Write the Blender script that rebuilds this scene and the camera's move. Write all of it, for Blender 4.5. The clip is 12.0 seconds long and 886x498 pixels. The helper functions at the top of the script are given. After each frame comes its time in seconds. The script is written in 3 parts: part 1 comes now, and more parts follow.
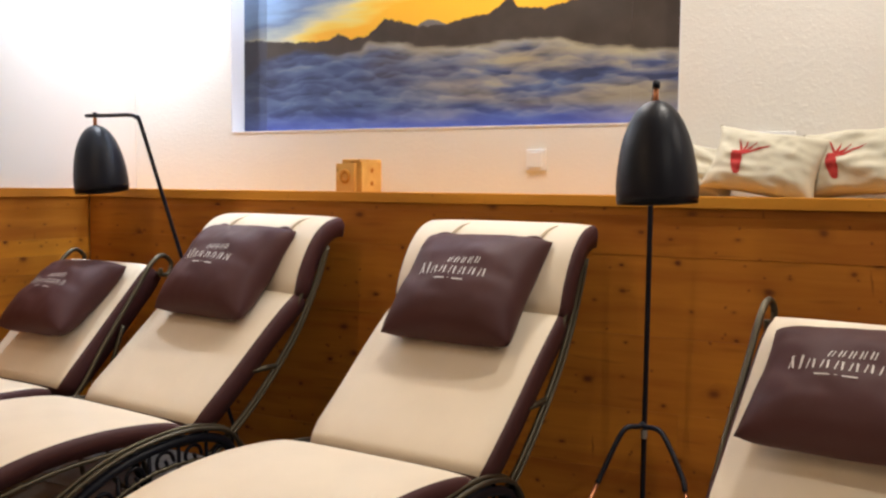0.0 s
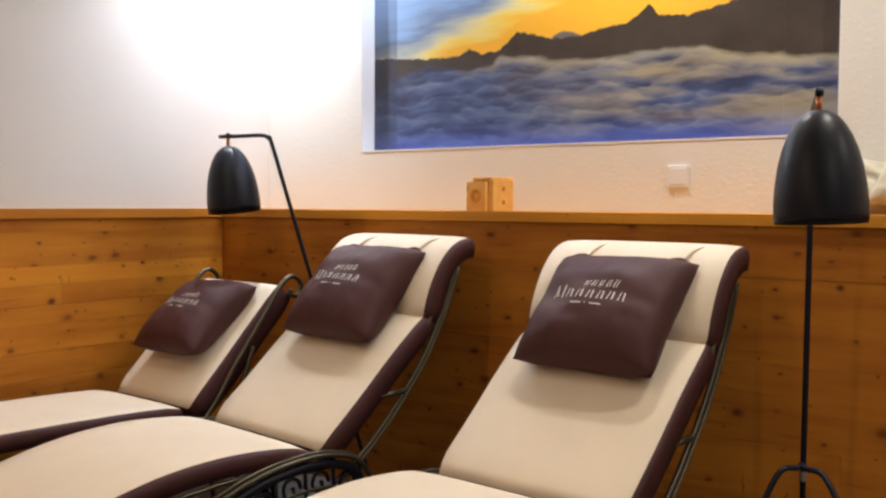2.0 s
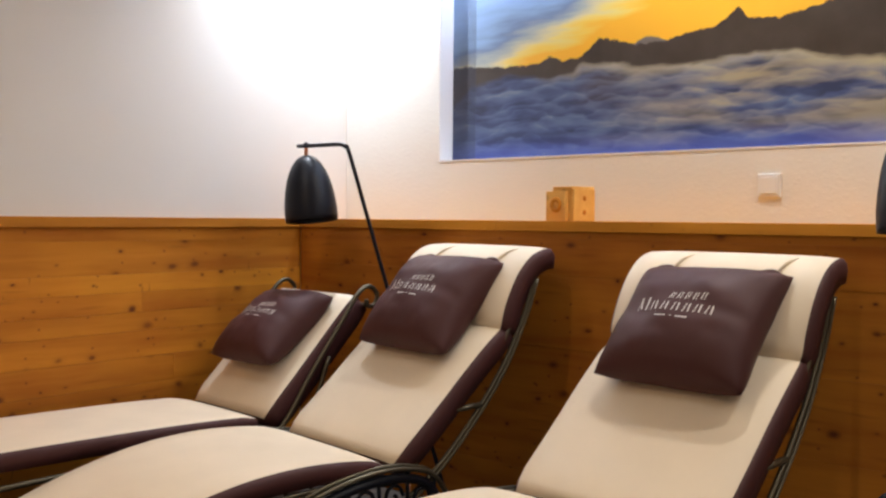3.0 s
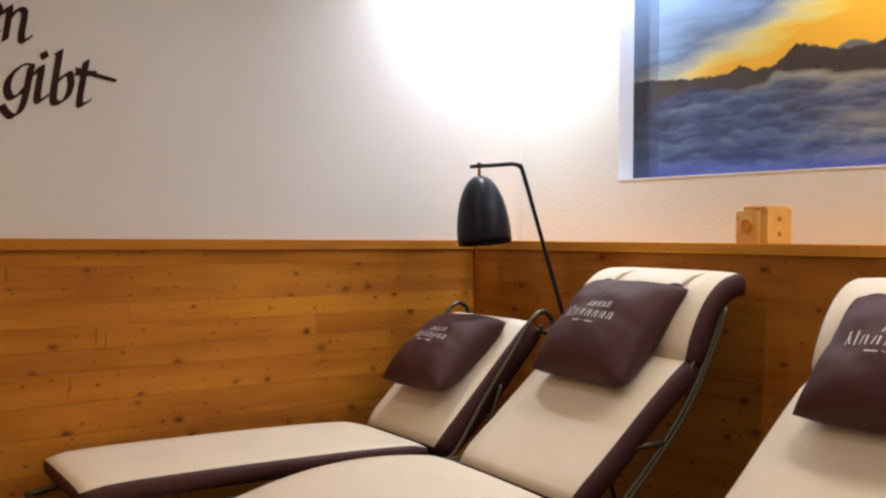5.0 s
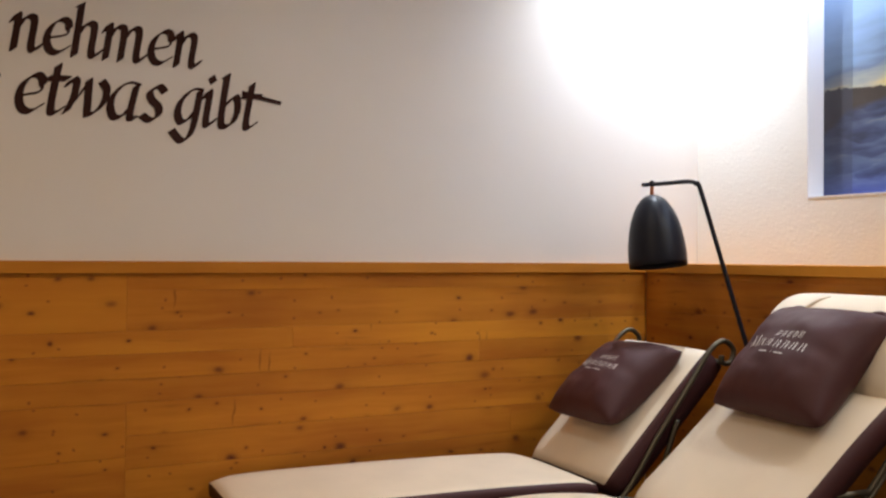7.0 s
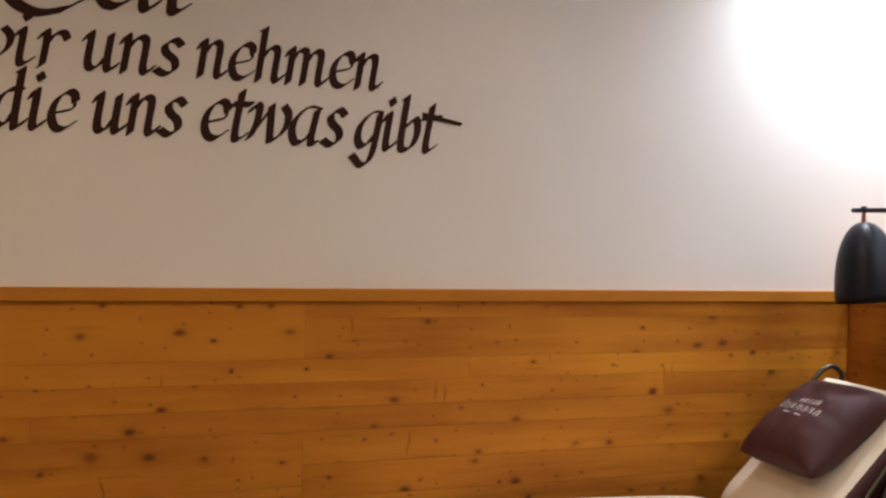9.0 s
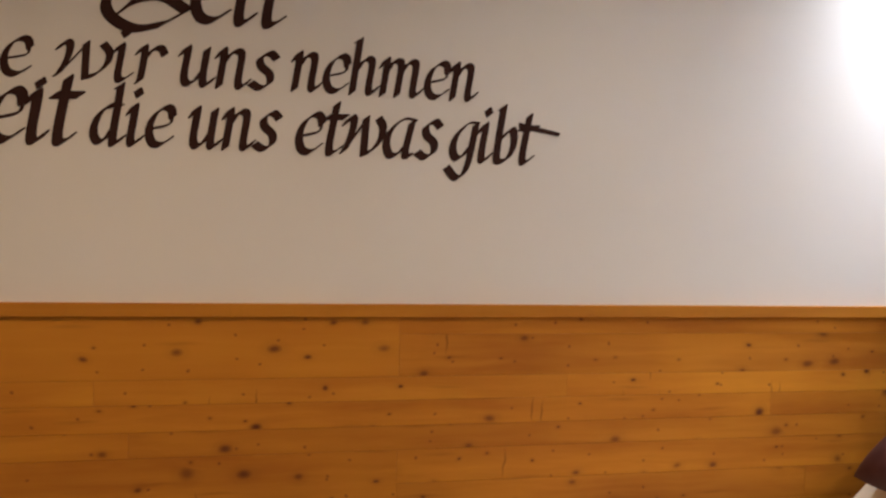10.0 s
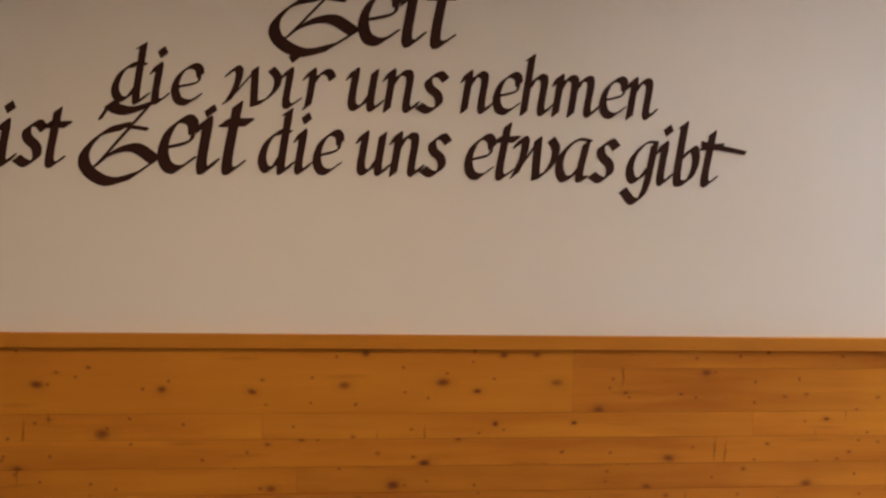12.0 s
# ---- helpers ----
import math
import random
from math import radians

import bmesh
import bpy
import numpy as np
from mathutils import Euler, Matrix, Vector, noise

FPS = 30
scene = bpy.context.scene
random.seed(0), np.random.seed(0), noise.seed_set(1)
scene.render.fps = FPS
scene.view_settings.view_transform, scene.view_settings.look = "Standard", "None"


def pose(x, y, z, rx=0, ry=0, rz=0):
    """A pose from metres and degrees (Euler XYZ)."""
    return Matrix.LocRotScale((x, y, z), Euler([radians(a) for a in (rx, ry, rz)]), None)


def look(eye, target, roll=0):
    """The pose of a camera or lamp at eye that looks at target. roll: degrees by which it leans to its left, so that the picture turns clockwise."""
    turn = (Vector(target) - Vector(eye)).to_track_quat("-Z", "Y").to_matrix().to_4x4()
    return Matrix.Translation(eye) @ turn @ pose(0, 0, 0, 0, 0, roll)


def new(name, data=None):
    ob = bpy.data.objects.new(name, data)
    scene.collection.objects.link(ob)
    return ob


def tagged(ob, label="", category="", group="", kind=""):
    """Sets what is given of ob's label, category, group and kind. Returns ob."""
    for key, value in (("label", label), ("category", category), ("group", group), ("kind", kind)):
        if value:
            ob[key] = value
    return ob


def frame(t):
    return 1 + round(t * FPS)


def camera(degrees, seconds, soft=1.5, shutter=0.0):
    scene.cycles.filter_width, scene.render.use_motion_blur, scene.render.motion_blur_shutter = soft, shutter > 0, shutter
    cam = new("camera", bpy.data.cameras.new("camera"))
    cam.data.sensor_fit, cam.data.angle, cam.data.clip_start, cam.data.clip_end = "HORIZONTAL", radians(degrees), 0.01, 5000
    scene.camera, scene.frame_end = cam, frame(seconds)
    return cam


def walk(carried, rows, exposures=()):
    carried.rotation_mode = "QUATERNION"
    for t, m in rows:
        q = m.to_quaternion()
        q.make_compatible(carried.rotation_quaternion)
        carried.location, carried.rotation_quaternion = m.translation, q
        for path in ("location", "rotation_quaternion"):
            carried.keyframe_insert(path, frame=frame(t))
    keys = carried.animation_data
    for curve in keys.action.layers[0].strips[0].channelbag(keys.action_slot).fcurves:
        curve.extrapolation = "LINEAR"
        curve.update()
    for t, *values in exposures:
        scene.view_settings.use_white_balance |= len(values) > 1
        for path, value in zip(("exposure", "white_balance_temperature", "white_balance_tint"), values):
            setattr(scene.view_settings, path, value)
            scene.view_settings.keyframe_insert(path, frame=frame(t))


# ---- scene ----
cam = camera(50.0, 12.0, soft=2.4)
PATH = [
    (0, (3.581, -3.181, 1.062), (2.645, -1.418, 0.932), 0.6),
    (0.5, (3.554, -3.159, 1.066), (2.556, -1.43, 0.943), 0.5),
    (1, (3.531, -3.129, 1.063), (2.477, -1.433, 0.95), 0.4),
    (1.5, (3.51, -3.098, 1.064), (2.399, -1.438, 0.961), 0.4),
    (2, (3.491, -3.059, 1.065), (2.324, -1.437, 0.971), 0.3),
    (2.5, (3.463, -3.032, 1.056), (2.24, -1.452, 0.977), 0.5),
    (3, (3.446, -2.996, 1.045), (2.148, -1.475, 0.981), 0.5),
    (5, (3.354, -2.866, 1.056), (1.791, -1.618, 1.03), 0.4),
    (5.5, (3.333, -2.829, 1.055), (1.713, -1.656, 1.04), 0.4),
    (6, (3.307, -2.803, 1.052), (1.638, -1.701, 1.05), 0.4),
    (6.5, (3.256, -2.795, 1.049), (1.546, -1.758, 1.06), 0.4),
    (7, (3.211, -2.782, 1.057), (1.459, -1.818, 1.076), 0.4),
    (9, (3.025, -2.799, 1.229), (1.140, -2.131, 1.196), 1.5),
    (9.5, (2.977, -2.809, 1.261), (1.066, -2.221, 1.219), 1.5),
    (10, (2.928, -2.824, 1.288), (0.994, -2.317, 1.241), 1.5),
    (10.5, (2.883, -2.850, 1.314), (0.930, -2.421, 1.262), 1.5),
    (11, (2.836, -2.876, 1.338), (0.871, -2.505, 1.280), 1.5),
    (11.5, (2.790, -2.908, 1.362), (0.817, -2.589, 1.300), 1.5),
    (12, (2.745, -2.947, 1.385), (0.763, -2.689, 1.318), 1.3),
]
walk(cam, [(t, look(eye, target, roll)) for t, eye, target, roll in PATH], [(0.0, 0.12), (2.5, -0.03), (5.0, -0.13), (7.0, -0.16), (9.0, -0.05), (11.0, 0.14), (12.0, 0.15)])

# ---- light ----
world = bpy.data.worlds.new("world")
scene.world = world
world.use_nodes = True
world.node_tree.nodes["Background"].inputs[0].default_value = (1.0, 0.85, 0.7, 1)
world.node_tree.nodes["Background"].inputs[1].default_value = 0.02
scene.view_settings.exposure = 0.0

CEIL, FLOOR = 2.60, -0.14


SPOTS = []


def unseen_spot(x, y, watts, colour, angle=100, blend=0.6, radius=0.04, aim=None):
    """An unseen recessed ceiling spot, pointing down or at aim."""
    lamp = bpy.data.lights.new("unseen_spot_lamp", "SPOT")
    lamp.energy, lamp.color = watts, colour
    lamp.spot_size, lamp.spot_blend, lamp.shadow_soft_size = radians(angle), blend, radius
    ob = new("unseen_spot_lamp", lamp)
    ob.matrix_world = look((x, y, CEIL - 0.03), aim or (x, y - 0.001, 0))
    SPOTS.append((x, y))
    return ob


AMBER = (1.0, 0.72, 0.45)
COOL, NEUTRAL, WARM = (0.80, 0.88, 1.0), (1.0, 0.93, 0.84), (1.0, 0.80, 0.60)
unseen_spot(0.25, -0.04, 130, COOL, 160, 1.0, 0.04, (-0.28, 0.11, 1.5))
unseen_spot(2.0, -0.12, 55, NEUTRAL, 150, 1.0)
unseen_spot(3.25, -0.35, 62, NEUTRAL, 150, 1.0)
unseen_spot(4.75, -0.35, 72, NEUTRAL, 150, 1.0)
# from here on: fill lamps added to brighten side wall, loungers and panelling
unseen_spot(0.95, -1.6, 20, NEUTRAL, 165, 1.0)
unseen_spot(1.6, -3.2, 84, AMBER, 165, 1.0)
unseen_spot(4.7, -2.3, 66, NEUTRAL, 165, 1.0)
unseen_spot(3.0, -4.6, 60, WARM, 165, 1.0)
led = bpy.data.lights.new("niche_led_strip", "AREA")
led.shape, led.size, led.size_y, led.energy, led.color = "RECTANGLE", 2.1, 0.03, 13.0, (0.70, 0.80, 1.0)
new("niche_led_strip", led).matrix_world = look((1.645, 0.33, 2.27), (1.645, 0.37, 1.3))

# ---- materials ----


class Nodes:
    """Small helper for node graphs."""

    def __init__(self, name):
        self.mat = bpy.data.materials.new(name)
        self.mat.use_nodes = True
        self.tree = self.mat.node_tree
        self.bsdf = self.tree.nodes["Principled BSDF"]

    def add(self, kind, **inputs):
        n = self.tree.nodes.new("ShaderNode" + kind)
        for k, v in inputs.items():
            key = k.replace("_", " ")
            if isinstance(v, bpy.types.NodeSocket):
                self.tree.links.new(v, n.inputs[key])
            else:
                n.inputs[key].default_value = v
        return n

    def link(self, a, b):
        self.tree.links.new(a, b)

    def math(self, op, a, b=0.0, c=0.0, clamp=False):
        n = self.tree.nodes.new("ShaderNodeMath")
        n.operation, n.use_clamp = op, clamp
        for i, v in enumerate((a, b, c)):
            if isinstance(v, bpy.types.NodeSocket):
                self.link(v, n.inputs[i])
            else:
                n.inputs[i].default_value = v
        return n.outputs[0]

    def mix(self, fac, a, b, mode="MIX"):
        n = self.tree.nodes.new("ShaderNodeMix")
        n.data_type, n.blend_type = "RGBA", mode
        for s, v in ((n.inputs[0], fac), (n.inputs[6], a), (n.inputs[7], b)):
            if isinstance(v, bpy.types.NodeSocket):
                self.link(v, s)
            else:
                s.default_value = v if not isinstance(v, tuple) or len(v) == 4 else (*v, 1)
        return n.outputs[2]

    def ramp(self, fac, stops):
        n = self.tree.nodes.new("ShaderNodeValToRGB")
        e = n.color_ramp.elements
        while len(e) < len(stops):
            e.new(0.5)
        for el, (p, c) in zip(e, stops):
            el.position = p
            el.color = (c, c, c, 1) if isinstance(c, float) else (*c, 1)
        self.link(fac, n.inputs[0])
        return n.outputs[0]

    def bump(self, height, strength, distance=0.002):
        n = self.add("Bump", Height=height, Strength=strength, Distance=distance)
        self.link(n.outputs[0], self.bsdf.inputs["Normal"])

    def set(self, **inputs):
        for k, v in inputs.items():
            key = k.replace("_", " ")
            if isinstance(v, bpy.types.NodeSocket):
                self.link(v, self.bsdf.inputs[key])
            else:
                self.bsdf.inputs[key].default_value = (*v, 1) if isinstance(v, tuple) and len(v) == 3 else v
        return self.mat

    def coords(self, scale=(1, 1, 1), along="x", jitter=True):
        tex = self.add("TexCoord").outputs["Object"]
        if along == "y":
            tex = self.add("Mapping", Vector=tex, Rotation=(0, 0, radians(-90))).outputs[0]
        if jitter:
            r = self.add("ObjectInfo").outputs["Random"]
            off = self.tree.nodes.new("ShaderNodeCombineXYZ")
            self.link(self.math("MULTIPLY", r, 37.0), off.inputs[0])
            self.link(self.math("MULTIPLY", r, 91.0), off.inputs[2])
            v = self.tree.nodes.new("ShaderNodeVectorMath")
            self.link(tex, v.inputs[0])
            self.link(off.outputs[0], v.inputs[1])
            tex = v.outputs[0]
        return self.add("Mapping", Vector=tex, Scale=scale).outputs[0]


def wood(name, along, light, dark, knots=1.0, rough=0.55, cracks=0.86):
    n = Nodes(name)
    base = n.coords((1, 1, 1), along)
    warp = n.add("TexNoise", Vector=n.add("Mapping", Vector=base, Scale=(3.0, 9, 9)).outputs[0], Scale=1.0, Detail=3.0).outputs[1]
    shift = n.tree.nodes.new("ShaderNodeVectorMath")
    shift.operation = "MULTIPLY_ADD"
    n.link(warp, shift.inputs[0])
    shift.inputs[1].default_value = (0.05, 0.05, 0.05)
    n.link(base, shift.inputs[2])
    bent = shift.outputs[0]
    grain = n.add("TexNoise", Vector=n.add("Mapping", Vector=bent, Scale=(1.6, 40, 40)).outputs[0], Scale=1.0, Detail=4.0, Roughness=0.6).outputs[0]
    broad = n.add("TexNoise", Vector=n.add("Mapping", Vector=base, Scale=(0.7, 11, 11)).outputs[0], Scale=1.0, Detail=2.0).outputs[0]
    patch = n.add("TexNoise", Vector=n.add("Mapping", Vector=base, Scale=(1.6, 5, 5)).outputs[0], Scale=1.0, Detail=3.0).outputs[0]
    fine = n.add("TexNoise", Vector=n.add("Mapping", Vector=base, Scale=(12, 300, 300)).outputs[0], Scale=1.0, Detail=2.0).outputs[0]
    fac = n.math("ADD", n.math("ADD", n.math("MULTIPLY", grain, 0.20), n.math("MULTIPLY", broad, 0.32)), n.math("MULTIPLY", patch, 0.48))
    colour = n.mix(n.ramp(fac, [(0.40, 0.0), (0.60, 1.0)]), light, dark)
    rnd = n.add("ObjectInfo").outputs["Random"]
    colour = n.mix(n.math("MULTIPLY", rnd, 0.19), colour, tuple(c * 0.62 for c in dark))

    def cells(sx, sz, vec):
        flat = n.add("SeparateXYZ", Vector=vec).outputs
        plane = n.tree.nodes.new("ShaderNodeCombineXYZ")
        n.link(n.math("MULTIPLY", flat[0], sx), plane.inputs[0])
        n.link(n.math("MULTIPLY", flat[2], sz), plane.inputs[1])
        vor = n.tree.nodes.new("ShaderNodeTexVoronoi")
        vor.voronoi_dimensions = "2D"
        n.link(plane.outputs[0], vor.inputs["Vector"])
        vor.inputs["Scale"].default_value = 1.0
        return vor.outputs["Distance"], n.add("SeparateColor", Color=vor.outputs["Color"]).outputs

    # knots: brown cores of differing size and depth, with a soft halo
    dist, cell = cells(6.2, 9.0, bent)
    there = n.math("GREATER_THAN", cell[0], 0.30)
    size = n.math("MULTIPLY_ADD", n.math("POWER", cell[1], 2.4), 0.100, 0.036)
    near = n.math("DIVIDE", dist, size)
    deep = n.math("MULTIPLY_ADD", cell[2], 0.50, 0.55)
    core = n.math("MULTIPLY", n.math("MULTIPLY", n.math("MULTIPLY_ADD", near, -1.0, 1.35, True), there), deep)
    halo = n.math("MULTIPLY", n.math("MULTIPLY_ADD", near, -0.34, 1.0, True), there)
    colour = n.mix(n.math("MULTIPLY", halo, 0.38 * knots), colour, tuple(c * 0.58 for c in dark))
    colour = n.mix(n.math("MULTIPLY", core, 0.97 * knots), colour, (0.12, 0.026, 0.005))
    # pin knots in loose groups
    dist, cell = cells(15.0, 17.0, bent)
    spot = n.math("MULTIPLY", n.math("MULTIPLY_ADD", dist, -13.0, 1.4, True), n.math("GREATER_THAN", n.math("ADD", cell[0], n.math("MULTIPLY", patch, 0.5)), 1.06))
    colour = n.mix(n.math("MULTIPLY", spot, 0.75 * knots), colour, (0.17, 0.045, 0.008))
    # short upright branch marks
    dist, cell = cells(30.0, 3.0, bent)
    mark = n.math("MULTIPLY", n.math("MULTIPLY_ADD", dist, -7.0, 1.1, True), n.math("GREATER_THAN", cell[0], cracks))
    colour = n.mix(n.math("MULTIPLY", mark, 0.8 * knots), colour, tuple(c * 0.45 for c in dark))
    # dark resin streaks along the grain
    dist, cell = cells(2.6, 26.0, bent)
    mark = n.math("MULTIPLY", n.math("MULTIPLY_ADD", dist, -5.0, 1.0, True), n.math("GREATER_THAN", cell[1], 0.80))
    colour = n.mix(n.math("MULTIPLY", mark, 0.38 * knots), colour, tuple(c * 0.5 for c in dark))
    n.bump(n.math("ADD", grain, n.math("MULTIPLY", fine, 0.5)), 0.12, 0.001)
    return n.set(Base_Color=colour, Roughness=n.math("MULTIPLY_ADD", grain, 0.2, rough), Specular_IOR_Level=0.28)


def plaster(name, colour, bump=0.5, size=60, trowel=0.0):
    n = Nodes(name)
    c = n.coords((1, 1, 1), jitter=False)
    rough = n.add("TexNoise", Vector=c, Scale=float(size), Detail=5.0, Roughness=0.6).outputs[0]
    big = n.add("TexNoise", Vector=c, Scale=2.2, Detail=3.0).outputs[0]
    col = n.mix(n.math("MULTIPLY_ADD", big, 0.5, -0.15, True), colour, tuple(v * 0.88 for v in colour))
    dabs = n.add("TexNoise", Vector=c, Scale=size * 0.55, Detail=2.0, Roughness=0.5).outputs[0]
    n.bump(n.math("ADD", n.math("MULTIPLY", rough, 0.5), n.math("MULTIPLY", n.ramp(dabs, [(0.46, 0.0), (0.72, 1.0)]), trowel)), bump, 0.006)
    return n.set(Base_Color=col, Roughness=0.9)


def leather(name, colour, rough=0.45, grain=350.0, bump=0.25):
    n = Nodes(name)
    c = n.coords((1, 1, 1))
    g = n.add("TexVoronoi", Vector=c, Scale=grain).outputs["Distance"]
    soft = n.add("TexNoise", Vector=c, Scale=6.0, Detail=3.0).outputs[0]
    col = n.mix(n.math("MULTIPLY_ADD", soft, 0.8, -0.2, True), colour, tuple(v * 0.80 for v in colour))
    n.bump(n.math("ADD", n.math("MULTIPLY", g, 0.3), n.math("MULTIPLY", soft, 3.0)), bump, 0.002)
    return n.set(Base_Color=col, Roughness=n.math("MULTIPLY_ADD", soft, 0.15, rough))


def metal_paint(name, colour, rough, metallic=0.0, spots=0.15):
    n = Nodes(name)
    s = n.add("TexNoise", Vector=n.coords(), Scale=40.0, Detail=3.0).outputs[0]
    col = n.mix(n.math("MULTIPLY", s, spots), colour, tuple(v * 0.4 for v in colour))
    n.bump(s, 0.05, 0.0005)
    return n.set(Base_Color=col, Roughness=n.math("MULTIPLY_ADD", s, 0.15, rough), Metallic=metallic)


def cloth(name, colour):
    n = Nodes(name)
    c = n.coords((1, 1, 1))
    w1 = n.tree.nodes.new("ShaderNodeTexWave")
    n.link(c, w1.inputs["Vector"])
    w1.inputs["Scale"].default_value = 160
    soft = n.add("TexNoise", Vector=c, Scale=9.0, Detail=4.0).outputs[0]
    col = n.mix(n.math("MULTIPLY_ADD", soft, 0.9, -0.25, True), colour, tuple(v * 0.72 for v in colour))
    n.bump(n.math("ADD", w1.outputs[1], n.math("MULTIPLY", soft, 2.0)), 0.3, 0.002)
    return n.set(Base_Color=col, Roughness=0.95)


PINE_L = wood("knotty_pine_side", "y", (0.60, 0.226, 0.0150), (0.41, 0.130, 0.008), 1.0, 0.55, 0.97)
PINE_L_PALE = wood("cracked_pale_pine_side", "y", (0.68, 0.275, 0.019), (0.50, 0.170, 0.011), 1.0, 0.55, 0.84)
PINE_L_CLEAR = wood("clear_pine_side", "y", (0.63, 0.245, 0.016), (0.54, 0.190, 0.012), 1.0, 0.55, 2.0)
PINE_B = wood("knotty_pine_back", "x", (0.58, 0.212, 0.0170), (0.39, 0.118, 0.009), 1.0, 0.55, 0.98)
PINE_CAP_L = wood("pine_cap_side", "y", (0.55, 0.215, 0.016), (0.44, 0.155, 0.010), 0.10)
PINE_CAP_B = wood("pine_cap_back", "x", (0.66, 0.282, 0.026), (0.53, 0.205, 0.016), 0.25)
PINE_BOX = wood("pale_pine_box", "x", (0.86, 0.53, 0.15), (0.70, 0.37, 0.09), 0.8, 0.5)
PLASTER_S = plaster("smooth_plaster", (0.78, 0.74, 0.70), 0.12, 45)
PLASTER_R = plaster("rough_plaster", (0.80, 0.77, 0.72), 0.28, 120, 0.30)
WHITE_REVEAL = plaster("white_reveal_paint", (0.85, 0.85, 0.87), 0.1, 80)
CREAM = leather("cream_leatherette", (0.80, 0.685, 0.525), 0.55, 400.0, 0.15)
BROWN = leather("brown_leatherette", (0.064, 0.019, 0.019), 0.52, 350.0, 0.25)
BROWN.node_tree.nodes["Principled BSDF"].inputs["Specular IOR Level"].default_value = 0.32
IRON = metal_paint("dark_bronze_iron", (0.115, 0.098, 0.066), 0.36, 0.8)
BLACK = metal_paint("black_lacquer", (0.006, 0.007, 0.014), 0.34)
BLACK.node_tree.nodes["Principled BSDF"].inputs["Specular IOR Level"].default_value = 0.28
COPPER = metal_paint("copper", (0.55, 0.22, 0.10), 0.3, 1.0)
STEEL = metal_paint("brushed_steel", (0.5, 0.48, 0.45), 0.35, 1.0)
PLASTIC = metal_paint("white_plastic", (0.82, 0.82, 0.82), 0.35, 0.0, 0.03)
LINEN = cloth("beige_linen", (0.60, 0.55, 0.42))
RED_PRINT = cloth("red_print", (0.42, 0.03, 0.025))
PRINT = metal_paint("cream_print", (0.66, 0.60, 0.55), 0.7, 0.0, 0.05)
LETTER = metal_paint("dark_brown_paint", (0.036, 0.010, 0.007), 0.95)
CEILING_PAINT = plaster("ceiling_paint", (0.8, 0.78, 0.74), 0.1, 60)
GREY_TILE = metal_paint("grey_floor_tile", (0.17, 0.155, 0.145), 0.35, 0.0, 0.5)
GLOW = Nodes("lamp_glow").set(Base_Color=(0.9, 0.9, 0.9), Emission_Color=(1, 0.9, 0.75), Emission_Strength=3.0)


